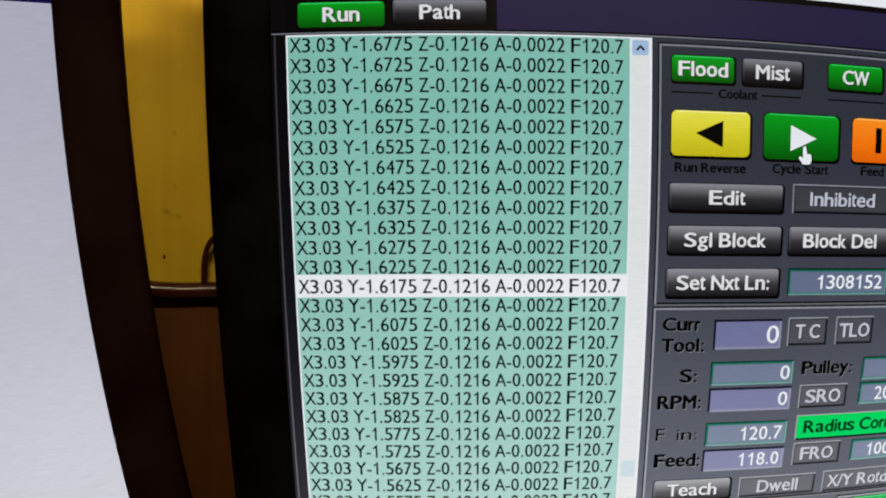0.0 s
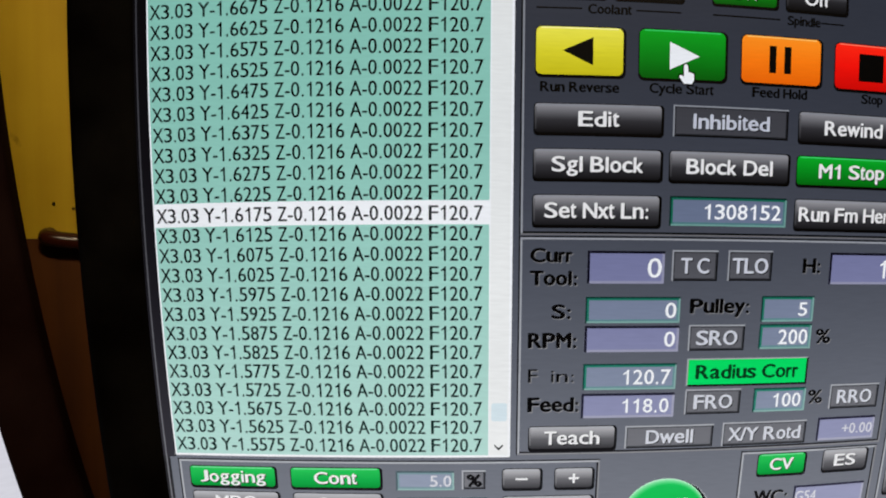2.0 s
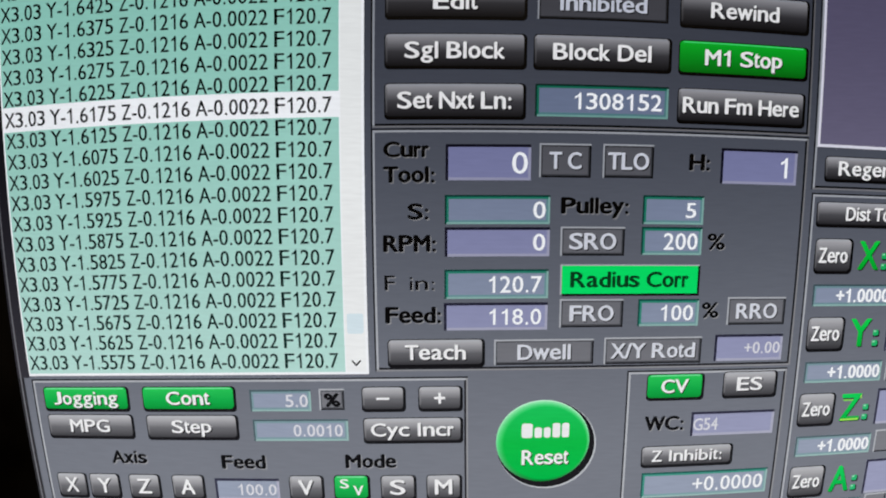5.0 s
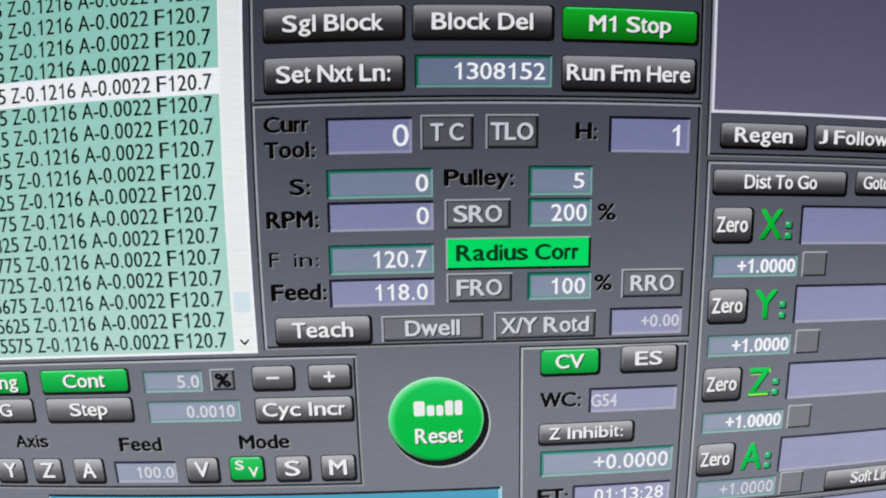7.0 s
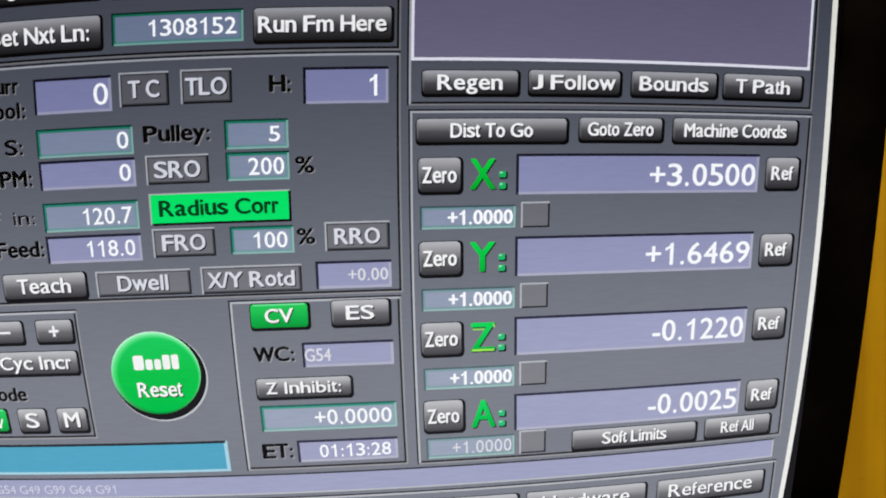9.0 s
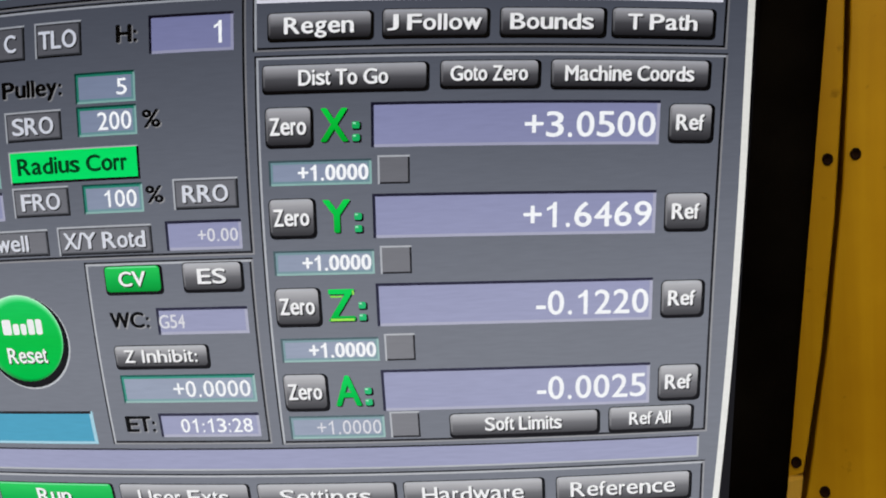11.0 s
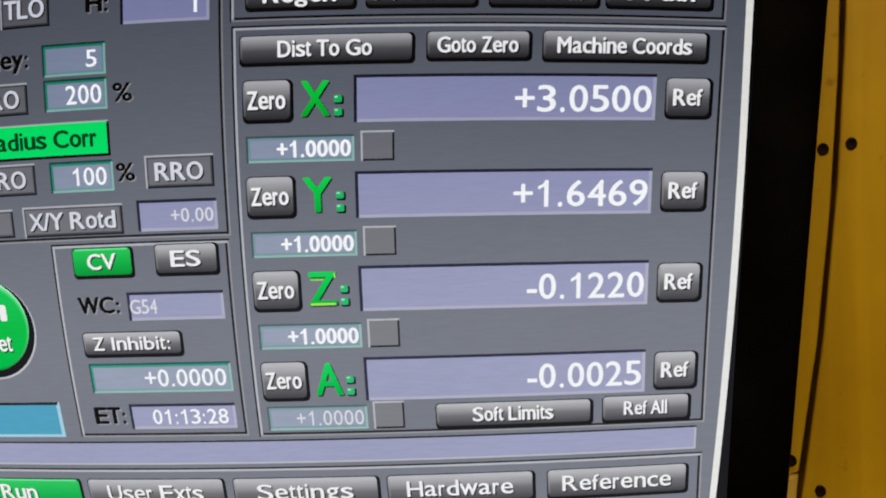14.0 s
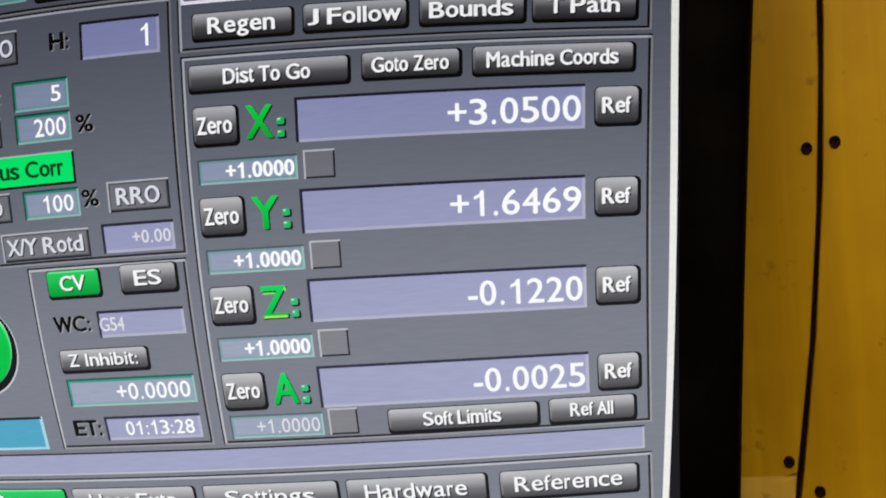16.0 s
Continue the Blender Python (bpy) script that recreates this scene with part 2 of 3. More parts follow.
def tube(name, points, radius, material, label, category):
    cu = bpy.data.curves.new(name, "CURVE")
    cu.dimensions, cu.bevel_depth, cu.bevel_resolution, cu.resolution_u, cu.use_fill_caps = "3D", radius, 6, 10, True
    sp = cu.splines.new("NURBS")
    sp.points.add(len(points) - 1)
    for p, q in zip(sp.points, points):
        p.co = (*q, 1)
    sp.use_endpoint_u, sp.order_u = True, 4
    ob = new(name, cu)
    cu.materials.append(material)
    return tagged(ob, label, category)


tube("hose", [(-0.0905, 0.3950, 1.1096), (-0.0925, 0.3900, 1.1096), (-0.0940, 0.3850, 1.1096), (-0.0918, 0.3815, 1.1094), (-0.082, 0.3825, 1.1080), (-0.072, 0.3830, 1.1076), (-0.055, 0.3830, 1.1082), (0.0, 0.3830, 1.110)],
     0.0033, HOSE, "glossy dark brown rubber hose bent along the boards", "hose")
tube("cable", [(-0.042, 0.381, 1.127), (-0.054, 0.3815, 1.1352), (-0.0640, 0.382, 1.1318), (-0.0674, 0.382, 1.1238), (-0.0670, 0.3822, 1.1112)], 0.0012, HOSE, "thin brown cable loop bent behind the monitor", "cable")


# ---------------------------------------------------------------- monitors
def frame_loop(x0, y0, x1, y1, r, n=7, per=22):
    """Points round a rounded rectangle in picture millimetres."""
    out = []
    corners = ((x1 - r, y0 + r, -90), (x1 - r, y1 - r, 0), (x0 + r, y1 - r, 90), (x0 + r, y0 + r, 180))
    arcs = []
    for cx, cy, a0 in corners:
        arcs.append([(cx + r * math.cos(radians(a0 + 90 * k / n)), cy + r * math.sin(radians(a0 + 90 * k / n))) for k in range(n + 1)])
    for i, arc in enumerate(arcs):
        out += arc
        a, b = arc[-1], arcs[(i + 1) % 4][0]
        out += [(a[0] + (b[0] - a[0]) * k / per, a[1] + (b[1] - a[1]) * k / per) for k in range(1, per)]
    return out


def shell(bm, profile, place, inner, outer):
    """Rings from the screen's opening out to the casing's edge and back: profile rows are (share from inner to outer, lift in mm, y of the back or None)."""
    loops = []
    a, b = frame_loop(*inner, 3), frame_loop(*outer, 9)
    for share, lift, back in profile:
        ring = []
        for p, q in zip(a, b):
            x, y = p[0] + (q[0] - p[0]) * share, p[1] + (q[1] - p[1]) * share
            co = place(x, y, lift)
            ring.append(bm.verts.new(co if back is None else (co[0], back, co[2])))
        loops.append(ring)
    n = len(loops[0])
    for r, s in zip(loops, loops[1:]):
        for k in range(n):
            bm.faces.new((r[k], s[k], s[(k + 1) % n], r[(k + 1) % n]))
    return loops


def build_monitor(place, inner, outer, material, base, back, label, bracket, proud):
    thing = empty("monitor", base, label, "monitor")
    bm = bmesh.new()
    shell(bm, [(-0.02, -1.0, None), (0.0, 0.4, None), (0.06, 1.3, None), (0.2, 0.3 * proud + 1.0, None), (0.6, 0.75 * proud + 0.5, None), (0.88, proud + 0.6, None), (0.97, proud, None), (1.0, proud - 1.4, None), (1.0, -5.0, None)], place, inner, outer)
    bmesh.ops.recalc_face_normals(bm, faces=bm.faces[:])
    bezel = part("bezel", bm, material, thing)
    bm = bmesh.new()
    loops = shell(bm, [(0.97, -4.0, None), (0.9, -5.0, None), (-0.1, -5.0, back - 0.010), (-0.4, -5.0, back)], place, inner, outer)
    bm.faces.new(loops[-1])
    bmesh.ops.recalc_face_normals(bm, faces=bm.faces[:])
    part("casing", bm, material, thing)
    x0, x1, y1 = bracket
    part("wall_bracket", box_bm(x0, back + 0.0002, 1.05, x1, y1, 1.17, 0.003), METAL, thing, "dark steel wall bracket")
    for o in (bezel,):
        for f in o.data.polygons:
            f.use_smooth = True
    return thing


SCREEN = (10.0, 6.0, 388.6, 288.0)
monitor = build_monitor(raster, SCREEN, (-11.1, -14.0, 405.2, 306.0), BLACK, (0.145, 0.36, 0.93), 0.364,
                        "black monitor showing a grey machine control screen, fixed to the boards", (0.09, 0.2, 0.484), 7.0)

# ---------------------------------------------------------------- the picture: elements in millimetres from the picture's top left
FONT_JOBS = {}


class Element:
    """One element of the picture: faces with their materials, joined into one mesh."""

    def __init__(self, name, label=""):
        self.name, self.label, self.quads, self.writing = name, label, [], []
        ELEMENTS.append(self)

    def patch(self, x0, y0, x1, y1, material, lift, r=0.0, step=7.0):
        self.quads.append((x0, y0, x1, y1, material, lift, r, step))
        return self

    def shape(self, points, material, lift):
        self.quads.append((points, material, lift))
        return self

    def text(self, words, x, base, cap, material, lift=0.42, align="C", width=None, fat=0.0, shadow=None, squeeze=0.92):
        FONT_JOBS[words] = None
        if shadow:
            self.writing.append((words, fat, x + 0.32, base + 0.32, cap, shadow, lift - 0.07, align, width, squeeze))
        self.writing.append((words, fat, x, base, cap, material, lift, align, width, squeeze))
        return self

    def edges(self, x0, y0, x1, y1, w, light, dark, lift):
        """A raised (or, with the colours swapped, sunken) edge line round a box."""
        self.patch(x0, y0, x1, y0 + w, light, lift)
        self.patch(x0, y0 + w, x0 + w, y1, light, lift)
        self.patch(x0 + w, y1 - w, x1, y1, dark, lift)
        self.patch(x1 - w, y0 + w, x1, y1 - w, dark, lift)
        return self


ELEMENTS = []

# colours of the picture
GREY = glow((103, 107, 118))
EDGE_LIGHT = glow((172, 175, 182))
EDGE_SOFT = glow((142, 142, 146), (92, 92, 96))
EDGE_DARK = glow((26, 26, 30))
SHADOW = glow((14, 14, 17))
WHITE = glow((244, 246, 250))
TEXT_WHITE = glow((238, 238, 240))
SOFT_WHITE = glow((214, 214, 222))
TEXT_GREY = glow((212, 215, 225))
FIELD_DARK = glow((34, 34, 52))
FIELD_LIGHT = glow((164, 165, 188))
TEAL_DARK = glow((18, 74, 66))
INK = glow((7, 7, 9))
LAVENDER = glow((142, 145, 180))
PLUM = glow((130, 126, 149))
STRIP = glow((94, 88, 122))
FIELD_TEAL = glow((137, 147, 170))
TEAL_EDGE = glow((48, 134, 116))
TEAL_DIM = glow((64, 84, 90))
TEAL_FAINT = glow((112, 143, 152))
TEAL_MILD = glow((112, 150, 156))
TEAL_LIGHT = glow((140, 178, 174))
MINT = glow((176, 217, 209))
LIST_INK = glow((16, 40, 37))
HILITE_INK = glow((58, 60, 64))
BTN = glow((182, 182, 187), (48, 48, 52), (0.45, (94, 94, 99)))
BTN_GREEN = glow((32, 196, 80), (4, 138, 44), (0.4, (11, 166, 62)))
BRIGHT_GREEN = glow((4, 222, 108))
AXIS_GREEN = glow((10, 206, 76), (0, 166, 50))
BTN_YELLOW = glow((244, 240, 134), (220, 213, 70), (0.5, (233, 228, 98)))
BTN_ORANGE = glow((255, 186, 84), (240, 148, 34), (0.5, (252, 168, 58)))
BTN_RED = glow((255, 92, 66), (224, 40, 30), (0.5, (248, 60, 44)))
TEAL_BAR = glow((62, 146, 182))
TEAL_BAR_EDGE = glow((150, 200, 220))
RIM_WHITE = glow((226, 226, 222))
FLAT = glow((110, 111, 118))
FLAT_SHADE = glow((74, 76, 82))
SCROLL = glow((238, 240, 241))
SCROLL_KNOB = glow((198, 216, 236))
DEEP = glow((34, 34, 38))
EDGES = {BTN: EDGE_LIGHT, BTN_GREEN: glow((104, 222, 146)), BTN_YELLOW: glow((252, 250, 196)), BTN_ORANGE: glow((255, 216, 150)), BTN_RED: glow((255, 160, 140))}


def button(x0, y0, x1, y1, words, material=BTN, cap=None, width=None, ink=TEXT_WHITE, r=1.1, fat=0.022, name="screen_button", label=""):
    shades = {BTN_GREEN: "green lit button", BTN_YELLOW: "yellow lit button", BTN_ORANGE: "orange lit button", BTN_RED: "red lit button"}
    e = Element(name, label or shades.get(material, ""))
    h = y1 - y0
    e.patch(x0 - 0.3, y0 - 0.25, x1 + 0.9, y1 + 1.0, SHADOW, 0.14, r + 0.2)
    e.patch(x0, y0, x1, y1, material, 0.22, r)
    e.patch(x0 + r * 0.8, y0 + 0.12, x1 - r * 0.8, y0 + 0.55, EDGES[material], 0.27)
    if material is BTN:
        e.patch(x0 + 0.12, y0 + 0.9, x0 + 0.55, y1 - 1.1, EDGE_SOFT, 0.27)
    if words:
        cap = cap or h * 0.47
        e.text(words, (x0 + x1) / 2, (y0 + y1) / 2 + cap * 0.5, cap, ink, fat=fat, width=width, shadow=SHADOW)
    return e


def flat_button(x0, y0, x1, y1, words, cap, width=None, ink=TEXT_GREY):
    e = Element("flat_button")
    e.patch(x0, y0, x1, y1, FLAT, 0.14)
    e.edges(x0, y0, x1, y1, 0.5, EDGE_LIGHT, EDGE_DARK, 0.19)
    e.edges(x0 + 0.5, y0 + 0.5, x1 - 0.5, y1 - 0.5, 0.4, FLAT_SHADE, FLAT_SHADE, 0.19)
    if words:
        e.text(words, (x0 + x1) / 2, (y0 + y1) / 2 + cap / 2, cap, ink, width=width, fat=0.022, shadow=SHADOW)
    return e


def field(x0, y0, x1, y1, words, cap, face=LAVENDER, teal=False, align="R", width=None, ink=WHITE, pad=1.0, fat=0.0105, faint=False, drop=0.0):
    e = Element("number_field")
    e.patch(x0, y0, x1, y1, FIELD_TEAL if teal else face, 0.14)
    if teal:
        e.edges(x0, y0, x1, y1, 0.55, TEAL_DIM if faint else TEAL_DARK, TEAL_LIGHT, 0.19)
        e.edges(x0 + 0.55, y0 + 0.55, x1 - 0.55, y1 - 0.55, 0.6, TEAL_FAINT if faint else TEAL_EDGE, TEAL_FAINT if faint else TEAL_MILD, 0.19)
    else:
        e.edges(x0, y0, x1, y1, 0.8, FIELD_DARK, FIELD_LIGHT, 0.19)
    x = x1 - pad if align == "R" else x0 + pad
    e.text(words, x, (y0 + y1) / 2 + cap * 0.52 + drop, cap, ink, align=align, width=width, fat=fat)
    return e


def caption(words, x0, x1, base, cap, ink=INK, fat=0.038, halo=True):
    e = Element("caption")
    e.text(words, x0, base, cap, ink, align="L", width=x1 - x0, fat=fat, lift=0.3)
    if halo:
        e.writing.insert(0, (words, fat, x0 + 0.3, base + 0.3, cap, glow((146, 146, 150)), 0.2, "L", x1 - x0, 1.0))
    return e


def panel(x0, y0, x1, y1, w=0.6):
    e = Element("panel_edge")
    e.edges(x0, y0, x1, y1, w, EDGE_LIGHT, EDGE_DARK, 0.1)
    e.edges(x0 - 0.5, y0 - 0.5, x1 + 0.5, y1 + 0.5, 0.45, EDGE_DARK, glow((138, 138, 142)), 0.09)
    return e


# strips along the upper edge, and the rim of the picture
e = Element("title_strip", "white title strip of the picture")
e.patch(10, 6, 390, 17.6, WHITE, 0.05)
e.patch(10, 17.6, 390, 19.6, DEEP, 0.06)
e = Element("menu_strip", "dull violet strip")
e.patch(79, 19.6, 386, 32.4, STRIP, 0.05)
e.patch(12.6, 19.6, 79, 32.4, DEEP, 0.05)
e.patch(10, 32.2, 386, 32.8, EDGE_DARK, 0.07)
e.patch(10, 32.8, 386, 33.15, EDGE_LIGHT, 0.07)
e = Element("picture_rim", "pale rim line of the picture")


def rim_x(y):
    return 386.2 + 0.8 * min(1, max(0, (y - 110) / 60)) - 0.00033 * max(0, y - 185) ** 2


for k in range(24):
    y0, y1 = 17.6 + 11.267 * k, 17.6 + 11.267 * (k + 1)
    e.shape([(rim_x(y0) - 0.9, y0), (rim_x(y1) - 0.9, y1), (rim_x(y1) + 0.9, y1), (rim_x(y0) + 0.9, y0)], RIM_WHITE, 0.06)
    e.shape([(rim_x(y0) + 0.9, y0), (rim_x(y1) + 0.9, y1), (390.0, y1), (390.0, y0)], SHADOW, 0.06)
Element("picture_rim", "thin grey rim line").patch(10.9, 33.6, 11.4, 286, glow((112, 112, 118)), 0.07)
Element("picture_rim", "dark rim").patch(10, 19.6, 14.6, 192.4, glow((46, 45, 52)), 0.06).patch(10, 192.4, 12.4, 286, DEEP, 0.06)

# programme list
e = Element("programme_list", "pale green list with black lines")
e.patch(14.6, 33.5, 127.4, 191.8, WHITE, 0.10)
e.patch(15.1, 34.0, 120.2, 191.0, MINT, 0.16)
e.patch(15.1, 109.3, 120.6, 116.7, WHITE, 0.21)
e = Element("scroll_bar", "pale scroll bar beside the list")
e.patch(120.6, 34.2, 126.6, 191.0, SCROLL, 0.16)
e.patch(121.0, 34.4, 126.2, 39.2, SCROLL_KNOB, 0.21, 0.7)
e.shape([(122.2, 37.4), (123.6, 35.8), (125.0, 37.4), (124.6, 37.9), (123.6, 36.8), (122.6, 37.9)], INK, 0.26)
e.patch(121.2, 173.5, 126.2, 179.5, glow((214, 230, 238)), 0.21, 0.7)
e.shape([(122.4, 187.4), (123.6, 188.6), (124.8, 187.4), (125.1, 187.8), (123.6, 189.4), (122.1, 187.8)], INK, 0.26)
for k in range(25):
    y = -1.6775 + 0.005 * k
    row = Element("text_line")
    row.text(f"X3.03 Y{y:.4f} Z-0.1216 A-0.0022 F120.7", 15.7, 115.4 + (k - 12) * 6.283 - 0.007 * (k - 12) ** 2, 4.5, HILITE_INK if k == 12 else LIST_INK, align="L", width=102.4, fat=0.009, lift=0.28)

# tabs
button(18.4, 23.4, 44.8, 31.2, "Run", BTN_GREEN, 4.4, 11.0, name="tab_button")
button(47.4, 23.0, 75.6, 30.6, "Path", BTN, 4.4, 12.0, name="tab_button")

# cycle panel
panel(129.8, 35.2, 258.2, 119.4)
button(133.8, 38.6, 154.4, 46.9, "Flood", BTN_GREEN, 4.6, 16.2)
button(157.4, 38.6, 178.2, 46.9, "Mist", BTN, 4.6, 11.6)
button(188.0, 38.4, 208.6, 46.8, "CW", BTN_GREEN, 4.6, 9.8)
button(212.0, 38.6, 232.6, 46.9, "Off", BTN, 4.6, 8.2)
for a, b in ((133.8, 147.5), (164, 178), (188, 210), (224, 232)):
    Element("dividing_line").patch(a, 50.2, b, 50.7, EDGE_DARK, 0.1)
caption("Coolant", 149.4, 162.4, 51.9, 2.9, fat=0.032, halo=False)
caption("Spindle", 212.5, 223.5, 51.9, 2.9, fat=0.032, halo=False)
e = button(133.8, 56.2, 160.2, 70.8, "", BTN_YELLOW, r=1.8)
e.shape([(141.8, 63.4), (151.0, 59.2), (151.0, 67.8)], INK, 0.36)
e = button(165.2, 56.0, 192.2, 71.0, "", BTN_GREEN, r=1.8)
e.shape([(174.6, 59.6), (184.0, 63.8), (174.6, 68.2)], WHITE, 0.36)
e = button(197.6, 56.0, 224.0, 70.9, "", BTN_ORANGE, r=1.8)
e.patch(206.6, 59.0, 208.9, 67.6, INK, 0.36).patch(211.6, 59.0, 213.9, 67.6, INK, 0.36)
e = button(229.2, 56.2, 255.6, 71.0, "", BTN_RED, r=1.8)
e.patch(237.6, 59.2, 246.6, 68.2, INK, 0.36)
caption("Run Reverse", 135.2, 159.0, 76.0, 3.0, fat=0.032, halo=False)
caption("Cycle Start", 168.6, 188.6, 75.6, 3.0, fat=0.032, halo=False)
caption("Feed Hold", 201.4, 219.6, 75.4, 3.0, fat=0.032, halo=False)
caption("Stop", 239.0, 246.6, 75.4, 3.0, fat=0.032, halo=False)
e = Element("mouse_pointer", "white mouse pointer over the start button")
tip = [(0.0, 0.5), (0.9, 0.0), (1.7, 0.5), (2.0, 3.3), (4.4, 4.1), (4.6, 6.7), (3.6, 8.5), (0.2, 8.5), (-2.1, 5.5), (-1.4, 4.7), (0.1, 5.5)]
rim = [(-0.5, 0.2), (0.9, -0.6), (2.3, 0.2), (2.6, 2.9), (5.0, 3.7), (5.2, 6.9), (4.1, 9.1), (-0.2, 9.1), (-2.8, 5.5), (-1.6, 4.0), (-0.4, 4.6)]
e.shape([(179.0 + 0.72 * x, 66.3 + 0.72 * y) for x, y in tip], WHITE, 0.55)
e.shape([(179.0 + 0.72 * x, 66.3 + 0.72 * y) for x, y in rim], SHADOW, 0.5)
button(133.6, 79.7, 172.5, 88.5, "Edit", cap=4.5, width=12.2)
flat_button(176.2, 79.0, 213.8, 88.8, "Inhibited", 4.5, 24.6)
button(217.5, 79.4, 256.0, 88.8, "Rewind", cap=4.5, width=20.6)
button(133.5, 93.5, 172.6, 102.5, "Sgl Block", cap=4.6, width=28.0)
button(175.6, 93.4, 214.3, 102.5, "Block Del", cap=4.6, width=28.0)
button(217.5, 93.5, 256.2, 102.6, "M1 Stop", BTN_GREEN, 4.5, 23.4)
button(133.5, 107.6, 172.6, 116.8, "Set Nxt Ln:", cap=4.7, width=32.0)
field(176.0, 107.3, 214.6, 116.6, "1308152", 4.7, FIELD_TEAL, True, width=25.2, pad=2.0)
button(217.6, 107.5, 256.0, 116.8, "Run Fm Here", cap=4.5, width=35.6)

# tool and feed panel
panel(129.8, 120.7, 258.2, 190.5)
caption("Curr", 133.1, 145.7, 128.3, 4.3)
caption("Tool:", 133.0, 147.3, 135.5, 4.4)
field(150.7, 124.7, 175.2, 135.0, "0", 6.2, width=4.4, fat=0.005)
flat_button(177.6, 124.3, 192.6, 134.1, "T C", 4.8, 9.0)
flat_button(196.0, 124.2, 211.0, 134.0, "TLO", 4.8, 11.8)
caption("H:", 221.9, 227.6, 131.2, 4.6)
field(231.3, 124.5, 255.3, 135.0, "1", 6.0, pad=3.2)
caption("S:", 140.0, 145.5, 146.1, 4.4)
field(150.5, 139.2, 181.0, 147.6, "0", 4.9, teal=True, width=3.4, pad=1.4)
caption("Pulley:", 184.4, 203.8, 144.4, 4.5)
field(208.3, 138.9, 226.8, 147.4, "5", 4.4, FIELD_TEAL, True, width=3.0, pad=2.4)
caption("RPM:", 132.8, 147.6, 155.4, 4.6)
field(150.5, 148.5, 181.1, 157.0, "0", 4.9, width=3.4, pad=1.4)
flat_button(184.3, 148.3, 203.3, 156.8, "SRO", 4.7, 13.6)
field(208.3, 148.2, 226.8, 156.5, "200", 4.9, teal=True, width=10.2, pad=1.5)
caption("%", 228.7, 233.8, 154.7, 4.6, fat=0.028)
caption("F", 132.8, 135.7, 166.7, 4.3, fat=0.008)
caption("in:", 140.2, 147.3, 166.7, 3.8, fat=0.008)
field(150.4, 160.8, 181.0, 169.4, "120.7", 4.8, teal=True, width=15.4, pad=2.0)
e = Element("screen_button", "bright green lit button")
e.patch(184.5, 159.4, 226.6, 168.5, EDGE_LIGHT, 0.14).patch(185.0, 159.8, 226.9, 168.8, SHADOW, 0.16).patch(185.0, 159.8, 226.2, 168.1, BRIGHT_GREEN, 0.22)
e.text("Radius Corr", 205.4, 166.1, 4.5, glow((6, 66, 34)), width=35.4, fat=0.03)
caption("Feed:", 133.0, 149.0, 176.4, 4.6)
field(150.2, 170.6, 181.0, 178.8, "118.0", 4.7, width=15.2, pad=2.0)
flat_button(184.6, 169.7, 203.8, 178.2, "FRO", 4.6, 13.0)
field(208.3, 169.8, 227.2, 178.0, "100", 4.7, FIELD_TEAL, True, width=9.8, pad=1.9)
caption("%", 228.3, 233.3, 175.5, 4.5, fat=0.028)
flat_button(236.3, 169.3, 255.2, 177.9, "RRO", 4.6, 13.0)
button(133.5, 181.6, 161.6, 189.0, "Teach", cap=4.4, width=18.0)
flat_button(165.2, 181.7, 195.3, 189.4, "Dwell", 4.5, 15.8)
flat_button(198.5, 181.4, 228.9, 189.6, "X/Y Rotd", 4.5, 26.0)
field(233.1, 180.9, 255.4, 189.2, "+0.00", 3.6, width=11.6, ink=SOFT_WHITE)

# work offset panel
panel(206.6, 192.3, 257.5, 245.8)
button(212.7, 193.2, 230.0, 200.5, "CV", BTN_GREEN, 4.2, 8.4)
button(237.2, 192.9, 254.2, 200.4, "ES", cap=4.2, width=8.2)
caption("WC:", 212.7, 224.8, 210.9, 4.4)
field(227.5, 205.4, 255.2, 213.2, "G54", 3.9, align="L", width=7.9, ink=SOFT_WHITE, pad=0.8)
button(212.4, 216.4, 241.6, 222.4, "Z Inhibit:", cap=3.6, width=23.0)
field(212.7, 225.0, 255.2, 233.4, "+0.0000", 4.8, teal=True, width=23.8, pad=1.6)
caption("ET:", 212.2, 221.5, 242.2, 4.6)
field(223.2, 236.7, 255.0, 244.0, "01:13:28", 4.2, width=22.4, pad=2.2)

# reset button
e = Element("reset_button", "round bright green reset button with bevelled shading")


def disc(cx, cy, rx, ry, n=40):
    return [(cx + rx * math.cos(math.tau * k / n), cy + ry * math.sin(math.tau * k / n)) for k in range(n)]


e.shape(disc(181.9, 214.9, 15.5, 14.1), glow((180, 184, 190)), 0.11)
e.shape(disc(181.6, 214.6, 15.3, 13.9), SHADOW, 0.13)
for n in range(9):
    # the rounded rim, pale towards the upper left, deep green towards the lower right
    f = n / 8
    top = (int(196 - 180 * f ** 0.7), int(248 - 56 * f), int(214 - 136 * f ** 0.7))
    mid = (int(110 - 106 * f ** 0.7), int(226 - 48 * f), int(150 - 96 * f ** 0.7))
    low = (0, int(104 + 72 * f), int(34 + 20 * f))
    e.shape(disc(180.6 + 0.7 * f, 213.5 + 0.6 * f, 14.6 - 1.6 * f, 13.1 - 1.5 * f), glow(top, low, (0.5, mid)), 0.18 + 0.008 * n)
for k, w in enumerate((3.4, 2.3, 2.1, 2.4, 2.3)):
    x = 173.9 + (0, 4.0, 6.9, 9.6, 12.5)[k]
    e.patch(x, 207.7 if k in (0, 3, 4) else 209.0, x + w, 212.3, TEXT_WHITE, 0.42, 0.7)
e.text("Reset", 181.4, 220.9, 4.6, TEXT_WHITE, width=14.4, fat=0.02, shadow=SHADOW)

